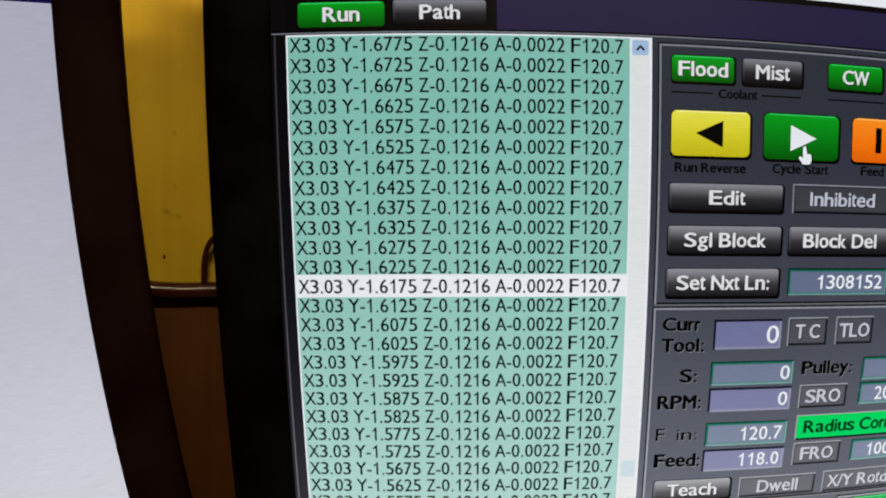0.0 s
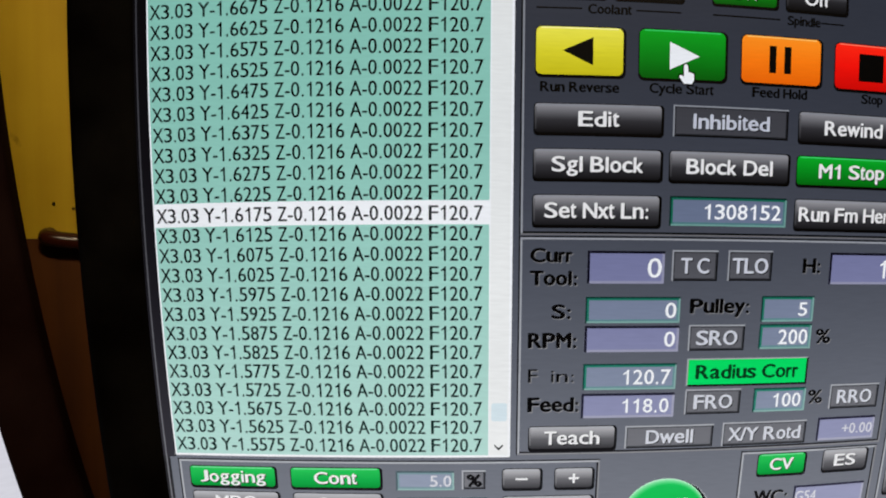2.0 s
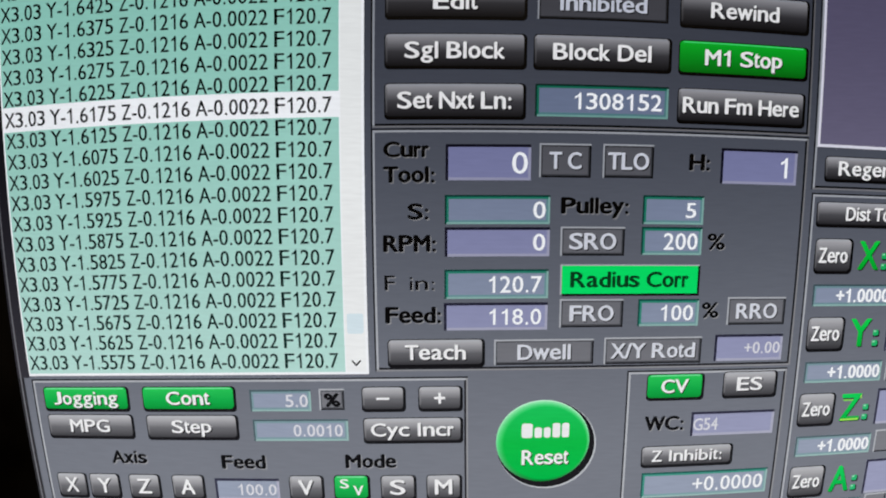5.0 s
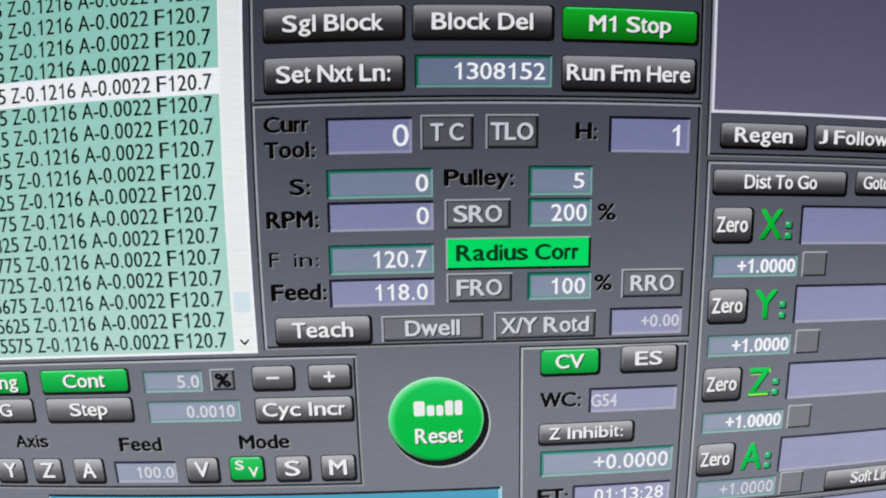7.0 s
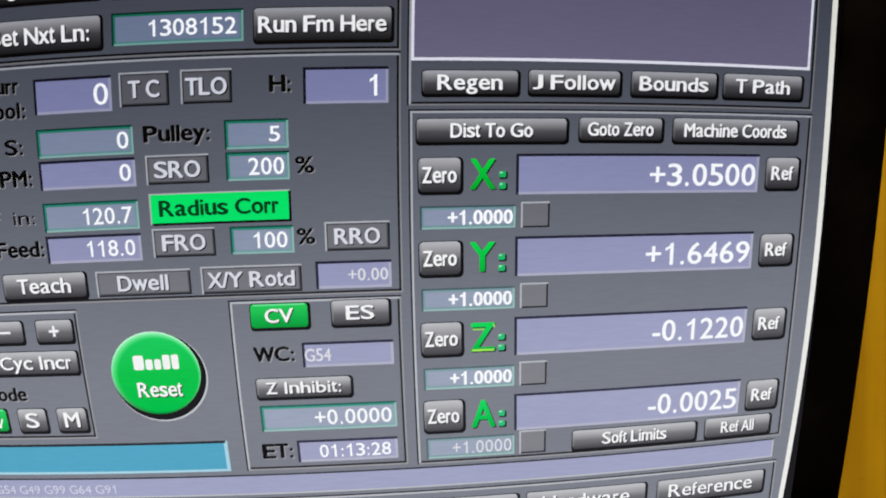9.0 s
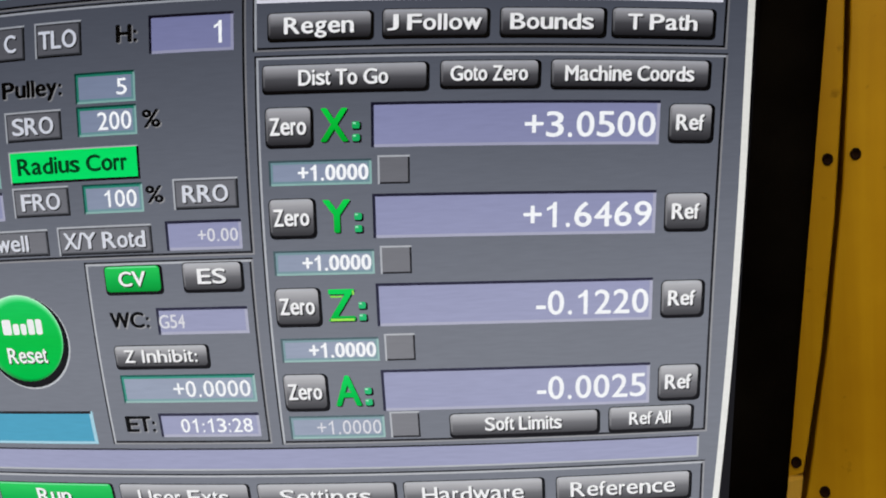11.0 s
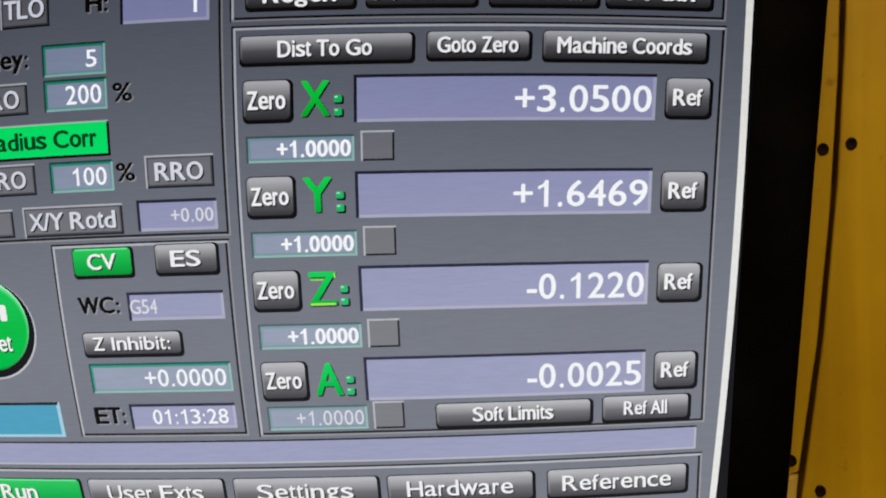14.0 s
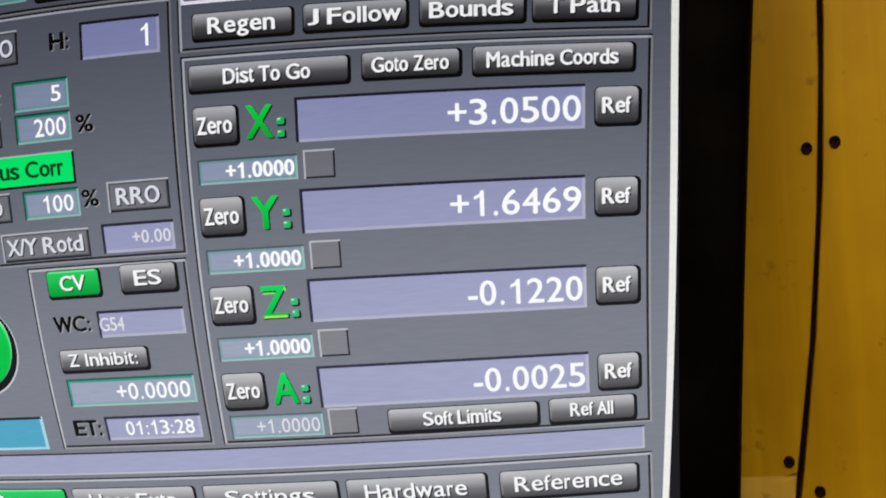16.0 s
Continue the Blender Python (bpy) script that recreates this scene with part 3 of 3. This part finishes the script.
# jog panel
panel(15.6, 193.3, 156.8, 233.6)
button(19.2, 195.5, 48.8, 202.3, "Jogging", BTN_GREEN, 4.0, 22.8)
button(54.5, 195.5, 84.4, 202.3, "Cont", BTN_GREEN, 4.1, 14.2)
field(89.7, 196.4, 109.0, 203.1, "5.0", 3.8, FIELD_TEAL, True, width=7.0, ink=SOFT_WHITE, faint=True)
flat_button(111.6, 196.2, 119.4, 202.8, "%", 3.8, 4.6, INK)
button(125.1, 195.9, 137.5, 202.6, "", BTN).patch(129.3, 199.0, 133.3, 199.7, TEXT_WHITE, 0.4)
button(142.5, 195.9, 154.9, 202.6, "", BTN).patch(147.0, 198.9, 150.4, 199.7, TEXT_WHITE, 0.4).patch(148.3, 197.6, 149.1, 201.0, TEXT_WHITE, 0.41)
button(19.3, 204.4, 49.3, 211.2, "MPG", BTN, 4.0, 14.0)
button(54.8, 204.5, 84.5, 211.4, "Step", BTN, 4.0, 13.0)
field(90.0, 205.7, 120.2, 212.5, "0.0010", 3.7, FIELD_TEAL, True, width=15.4, ink=SOFT_WHITE, pad=1.8, faint=True)
button(125.2, 205.6, 155.0, 212.6, "Cyc Incr", BTN, 4.1, 25.4)
caption("Axis", 40.7, 52.8, 220.0, 4.0)
caption("Feed", 78.7, 92.8, 221.4, 4.2)
caption("Mode", 119.0, 134.6, 221.2, 4.2)
for x, w in ((24.0, "X"), (36.2, "Y"), (50.7, "Z"), (66.0, "A"), (105.5, "V"), (135.0, "S"), (149.5, "M")):
    button(x - 5.1, 224.0, x + 5.1, 231.4, w, BTN, 4.8, 4.6 if w != "M" else 5.2)
e = button(114.9, 223.9, 125.4, 231.2, "", BTN_GREEN)
e.text("S", 118.0, 227.9, 3.0, TEXT_WHITE, width=2.6, fat=0.02).text("V", 122.4, 230.3, 3.2, TEXT_WHITE, width=3.0, fat=0.02)
field(75.4, 224.8, 96.8, 231.9, "100.0", 3.6, FIELD_TEAL, False, width=12.6, ink=SOFT_WHITE)

# progress bar and status line
e = Element("progress_bar", "teal progress bar")
e.patch(49.0, 235.9, 200.8, 246.2, TEAL_BAR_EDGE, 0.12).patch(49.0, 235.9, 200.2, 236.7, EDGE_DARK, 0.15).patch(49.6, 236.7, 199.6, 245.4, TEAL_BAR, 0.15)
e = Element("status_line", "lavender status line with pale writing")
e.patch(14.0, 247.6, 379.2, 254.6, LAVENDER, 0.12)
e.edges(14.0, 247.6, 379.2, 254.6, 0.5, EDGE_DARK, EDGE_LIGHT, 0.16)
e.text("G54 G49 G99 G64 G91", 114.0, 252.9, 2.9, glow((196, 196, 216)), align="L", width=46.0)

# row of page buttons
panel(14.0, 256.2, 380.6, 282.0)
for x0, x1, w, m, wid in ((20, 60, "", BTN, 0), (64.5, 106.5, "", BTN, 0), (111.0, 153.2, "", BTN, 0), (157.0, 201.6, "Run", BTN_GREEN, 13.0), (204.8, 247.8, "User Exts", BTN, 30.4),
                          (251.2, 292.6, "Settings", BTN, 27.6), (295.6, 335.2, "Hardware", BTN, 29.0), (339.4, 376.8, "Reference", BTN, 29.4)):
    button(x0, 259.1, x1, 267.2, w, m, 4.6, wid, fat=0.012 if m is BTN else 0.022)

# tool path view
e = Element("path_view", "dull violet tool path window, empty")
e.patch(261.6, 36.0, 379.2, 122.9, glow((224, 224, 234)), 0.10).patch(262.4, 36.6, 378.4, 122.0, PLUM, 0.15)
panel(261.0, 35.2, 380.4, 135.4)
button(264.8, 125.8, 291.6, 132.6, "Regen", cap=4.3, width=18.0)
button(294.8, 125.5, 320.9, 132.5, "J Follow", cap=4.2, width=23.6)
button(324.4, 125.3, 349.8, 132.5, "Bounds", cap=4.2, width=20.4)
button(352.1, 125.1, 376.9, 132.5, "T Path", cap=4.2, width=17.0)

# axis read-outs
panel(261.4, 137.5, 380.8, 246.2)
button(263.2, 139.8, 305.9, 146.6, "Dist To Go", cap=4.1, width=23.2)
button(309.7, 139.5, 334.0, 146.2, "Goto Zero", cap=4.0, width=19.2)
button(337.5, 139.3, 376.5, 146.5, "Machine Coords", cap=4.1, width=32.0)
for k, (name, value) in enumerate((("X", "+3.0500"), ("Y", "+1.6469"), ("Z", "-0.1220"), ("A", "-0.0025"))):
    y = 150.2 + 24.85 * k
    button(263.7, y + 1.0, 275.7, y + 11.0, "Zero", cap=4.6, width=9.6, r=1.4)
    e = Element("axis_letter", "green axis letter")
    e.text(name, 282.1, y + 10.3, 8.8, AXIS_GREEN, width=7.0, fat=0.018, shadow=SHADOW, lift=0.36)
    if name == "Z":
        e.patch(278.9, y + 9.7, 285.5, y + 10.4, glow((140, 222, 70)), 0.42)
        e.patch(285.3, y + 1.8, 285.8, y + 3.0, glow((140, 222, 70)), 0.42)
        e.patch(279.2, y + 3.2, 282.6, y + 3.7, glow((120, 214, 66)), 0.42)
    for dy in (5.6, 9.0):
        e.patch(287.0, y + dy - 0.3, 287.8, y + dy + 0.2, glow((150, 226, 186)), 0.34)
        e.patch(286.9, y + dy - 0.3, 289.3, y + dy + 1.9, SHADOW, 0.2, 0.5).patch(286.8, y + dy - 0.5, 288.8, y + dy + 1.4, glow((30, 176, 100)), 0.28, 0.5)
    field(291.7, y, 365.0, y + 12.2, value, 6.9, LAVENDER, width=32.7 if k < 2 else 29.3, pad=1.1, drop=0.35)
    button(367.5, y + 1.1, 378.0, y + 11.0, "Ref", cap=4.3, width=6.8, r=1.4, fat=0.024)
    if k == 3:
        y -= 1.9
    field(264.0, y + 15.2, 291.7, y + 22.1, "+1.0000", 4.2, FIELD_TEAL, True, width=18.6, pad=0.9, ink=WHITE if k < 3 else SOFT_WHITE, fat=0.026 if k < 3 else 0.0, faint=True)
    e = Element("tick_box")
    e.patch(293.3, y + 14.4, 301.7, y + 22.2, FLAT, 0.12)
    e.edges(293.3, y + 14.4, 301.7, y + 22.2, 0.5, EDGE_LIGHT, EDGE_DARK, 0.17)
button(310.3, 238.5, 350.8, 244.9, "Soft Limits", cap=4.0, width=21.0, fat=0.022)
button(354.2, 238.1, 376.6, 244.9, "Ref All", cap=3.9, width=11.2, fat=0.018)


# glyphs: outlines of the built-in font, set with the advance widths of a plain grotesque
WIDE = {" ": 278, "%": 889, "+": 584, "-": 333, ".": 278, "/": 278, ":": 278, "A": 667, "B": 667, "C": 722, "D": 722, "E": 667, "F": 611, "G": 778, "H": 722, "I": 278, "J": 500, "L": 556, "M": 833,
        "N": 722, "O": 778, "P": 667, "R": 722, "S": 667, "T": 611, "U": 722, "V": 667, "W": 944, "X": 667, "Y": 667, "Z": 611, "c": 500, "f": 278, "i": 222, "j": 222, "k": 500, "l": 222, "m": 833,
        "r": 333, "s": 500, "t": 278, "v": 500, "w": 722, "x": 500, "y": 500, "z": 500}
SIDE = {"A": 8, "V": 8, "X": 10, "Y": 8, "T": 22, "v": 10, "x": 10, "y": 10, "w": 10, "W": 10, "i": 64, "l": 64, "I": 90, "-": 36, ".": 92, ":": 100, "f": 12, "t": 18, "r": 48, "M": 74, "%": 40, "/": 0, "c": 36, "s": 32}
GLYPHS = {}


def outlines():
    made = []
    for ch in sorted(set("H" + "".join(FONT_JOBS))):
        if ch != " ":
            cu = bpy.data.curves.new("writing", "FONT")
            cu.body, cu.resolution_u = ch, 4
            made.append((ch, new("writing", cu)))
    deps = bpy.context.evaluated_depsgraph_get()
    for ch, ob in made:
        me = ob.evaluated_get(deps).to_mesh()
        co = np.empty(len(me.vertices) * 3)
        me.vertices.foreach_get("co", co)
        GLYPHS[ch] = (co.reshape(-1, 3)[:, :2].copy(), [tuple(p.vertices) for p in me.polygons])
        ob.evaluated_get(deps).to_mesh_clear()
    for _, ob in made:
        cu = ob.data
        bpy.data.objects.remove(ob)
        bpy.data.curves.remove(cu)
    cap = float(np.ptp(GLYPHS["H"][0][:, 1]))
    for ch, (co, polys) in GLYPHS.items():
        co = co / cap
        lo, hi = co.min(0), co.max(0)
        if ch.isdigit() or ch.isupper():
            co[:, 1] = (co[:, 1] - lo[1]) / (hi[1] - lo[1])
        elif ch in "acemnorsuvwxz":
            co[:, 1] = (co[:, 1] - lo[1]) / (hi[1] - lo[1]) * 0.74
        elif ch in "gpqy":
            co[:, 1] = (co[:, 1] - lo[1]) / (hi[1] - lo[1]) * 1.02 - 0.28
        elif ch in "bdfhiklt":
            top = 0.93 if ch == "t" else 1.0
            co[:, 1] = (co[:, 1] - lo[1]) / (hi[1] - lo[1]) * top
        side = SIDE.get(ch, 48) / 716
        wide = WIDE.get(ch, 556) / 716
        if ch == "1":
            # an upright with a flag
            co = np.array([(0.39, 0), (0.515, 0), (0.515, 1.0), (0.425, 1.0), (0.36, 0.88), (0.165, 0.775), (0.165, 0.665), (0.39, 0.775)])
            polys = [tuple(range(8))]
        else:
            co[:, 0] = side + (co[:, 0] - lo[0]) / (hi[0] - lo[0]) * (wide - 2 * side)
        GLYPHS[ch] = (co, polys)


outlines()
# the text of one line as one outline, a cap high, for all that is written
for words in list(FONT_JOBS):
    cos, polys, x, first = [], [], 0.0, 0
    for ch in words:
        if ch != " ":
            co, ps = GLYPHS[ch]
            cos.append(co + (x, 0))
            polys += [tuple(first + i for i in p) for p in ps]
            first += len(co)
        x += WIDE.get(ch, 556) / 716
    FONT_JOBS[words] = (np.concatenate(cos), polys)


def patch_points(x0, y0, x1, y1, r, step):
    """Columns of a rectangle, rounded at its corners by r: grid points with their share across and up."""
    n = max(1, math.ceil((x1 - x0) / step))
    m = max(1, math.ceil((y1 - y0) / step))
    if r:
        r = min(r, (x1 - x0) / 2, (y1 - y0) / 2)
        m = max(m, 2)
        cols = [x0 + r * (1 - math.cos(a * math.pi / 10)) for a in range(6)] + [x0 + r + (x1 - x0 - 2 * r) * k / n for k in range(1, n)] + [x1 - r * (1 - math.cos(a * math.pi / 10)) for a in range(5, -1, -1)]
    else:
        cols = [x0 + (x1 - x0) * k / n for k in range(n + 1)]
    grid = []
    for x in cols:
        inset = 0.0
        if r:
            d = max(0.0, r - min(x - x0, x1 - x))
            inset = min(r * 0.98, r - math.sqrt(max(0.0, r * r - d * d)))
        a, b = y0 + inset, y1 - inset
        grid.append([(x, a + (b - a) * k / m) for k in range(m + 1)])
    return grid


def build_element(e, parent):
    verts, faces, mats, slots, local = [], [], [], [], []

    def slot(m):
        if m not in slots:
            slots.append(m)
        return slots.index(m)

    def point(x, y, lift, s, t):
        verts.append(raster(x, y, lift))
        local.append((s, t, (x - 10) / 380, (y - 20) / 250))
        return len(verts) - 1

    for q in e.quads:
        if len(q) == 3:
            pts, m, lift = q
            lo, hi = min(p[1] for p in pts), max(p[1] for p in pts)
            ids = [point(x, y, lift, 0.5, (hi - y) / (hi - lo)) for x, y in pts]
            faces.append(ids)
            mats.append(slot(m))
            continue
        x0, y0, x1, y1, m, lift, r, step = q
        grid = patch_points(x0, y0, x1, y1, r, step)
        ids = [[point(x, y, lift, (x - x0) / (x1 - x0), (y1 - y) / (y1 - y0)) for x, y in col] for col in grid]
        for a, b in zip(ids, ids[1:]):
            for k in range(len(a) - 1):
                faces.append((a[k], a[k + 1], b[k + 1], b[k]))
                mats.append(slot(m))
    for words, fat, x, base, cap, m, lift, align, width, squeeze in e.writing:
        co, polys = FONT_JOBS[words]
        lo, hi = co[:, 0].min(), co[:, 0].max()
        sx = width / (hi - lo) if width else cap * squeeze
        w = (hi - lo) * sx
        left = {"L": x, "C": x - w / 2, "R": x - w}[align]
        bold = fat * 1.7 * cap
        for n, (dx, dy) in enumerate(((-1, 0), (1, 0), (0, 0.55), (0, -0.55)) if fat > 0.01 else ((-1, 0), (1, 0)) if fat > 0.001 else ((0, 0),)):
            first = len(verts)
            for cx, cy in co:
                point(left + (cx - lo) * sx + dx * bold, base - cy * cap + dy * bold, lift + 0.009 * n, 0.5, min(1.0, max(0.0, cy)))
            for p in polys:
                faces.append(tuple(first + i for i in p))
                mats.append(slot(m))
    me = bpy.data.meshes.new(e.name)
    me.from_pydata(verts, [], faces)
    for s in slots:
        me.materials.append(s)
    me.polygons.foreach_set("material_index", mats)
    loop = np.empty(len(me.loops), dtype=np.int32)
    me.loops.foreach_get("vertex_index", loop)
    loc = np.array(local)
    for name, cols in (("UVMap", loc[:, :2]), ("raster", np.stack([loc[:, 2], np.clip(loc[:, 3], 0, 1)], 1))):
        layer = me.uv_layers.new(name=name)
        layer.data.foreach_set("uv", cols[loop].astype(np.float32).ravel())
    me.update()
    ob = new(e.name, me)
    ob.parent = parent
    return tagged(ob, e.label)


back = Element("screen", "grey lit screen")
back.patch(9.0, 5.0, 391.0, 289.0, GREY, 0.0, 0.0, 8.0)
ELEMENTS.remove(back)
screen = build_element(back, monitor)
for e in ELEMENTS:
    build_element(e, screen)
hold(monitor)

# ---------------------------------------------------------------- the second monitor
def second_face(x, y, lift=0.0):
    """The same kind of face, leaning, its right edge towards the first monitor."""
    u, v = -0.1059 - (380 - x) / 1000, 1.25 - y / 1000
    d = v - 1.1365
    u += -0.1164 * d + 0.412 * d * d
    return (u, 0.277 + 1.15 * (u + 0.276) ** 2 + 0.5 * (v - 1.12) ** 2 - lift / 1000, v)


other = build_monitor(second_face, (0.0, 16.0, 378.8, 300.0), (-22.0, -6.0, 398.9, 322.0), BROWN_BLACK, (-0.30, 0.36, 0.92), 0.368,
                      "black monitor with a blank white screen, fixed beside the other", (-0.36, -0.22, 0.3885), 4.0)
bm = bmesh.new()
grid = [[bm.verts.new(second_face(-1 + 382 * i / 48, 15 + 286 * j / 36)) for j in range(37)] for i in range(49)]
for a, b in zip(grid, grid[1:]):
    for k in range(36):
        bm.faces.new((a[k], a[k + 1], b[k + 1], b[k]))
uv0, uv1 = bm.loops.layers.uv.new("UVMap"), bm.loops.layers.uv.new("raster")
for f in bm.faces:
    for l in f.loops:
        l[uv0].uv, l[uv1].uv = (0.5, 0.5), (0.5, min(1, max(0, (1.25 - l.vert.co.z) / 0.28)))
white = part("screen", bm, glow((208, 208, 219)), other, "blank white lit screen")
bm = bmesh.new()
grid = [[bm.verts.new(second_face(-1 + 382 * i / 48, 15 + 16.3 * j, 0.1)) for j in range(2)] for i in range(49)]
for a, b in zip(grid, grid[1:]):
    bm.faces.new((a[0], a[1], b[1], b[0]))
uv0, uv1 = bm.loops.layers.uv.new("UVMap"), bm.loops.layers.uv.new("raster")
for f in bm.faces:
    for l in f.loops:
        l[uv0].uv, l[uv1].uv = (0.5, 0.5), (0.5, 0.1)
part("title_strip", bm, glow((44, 40, 120)), white, "dark blue title strip")
hold(other)
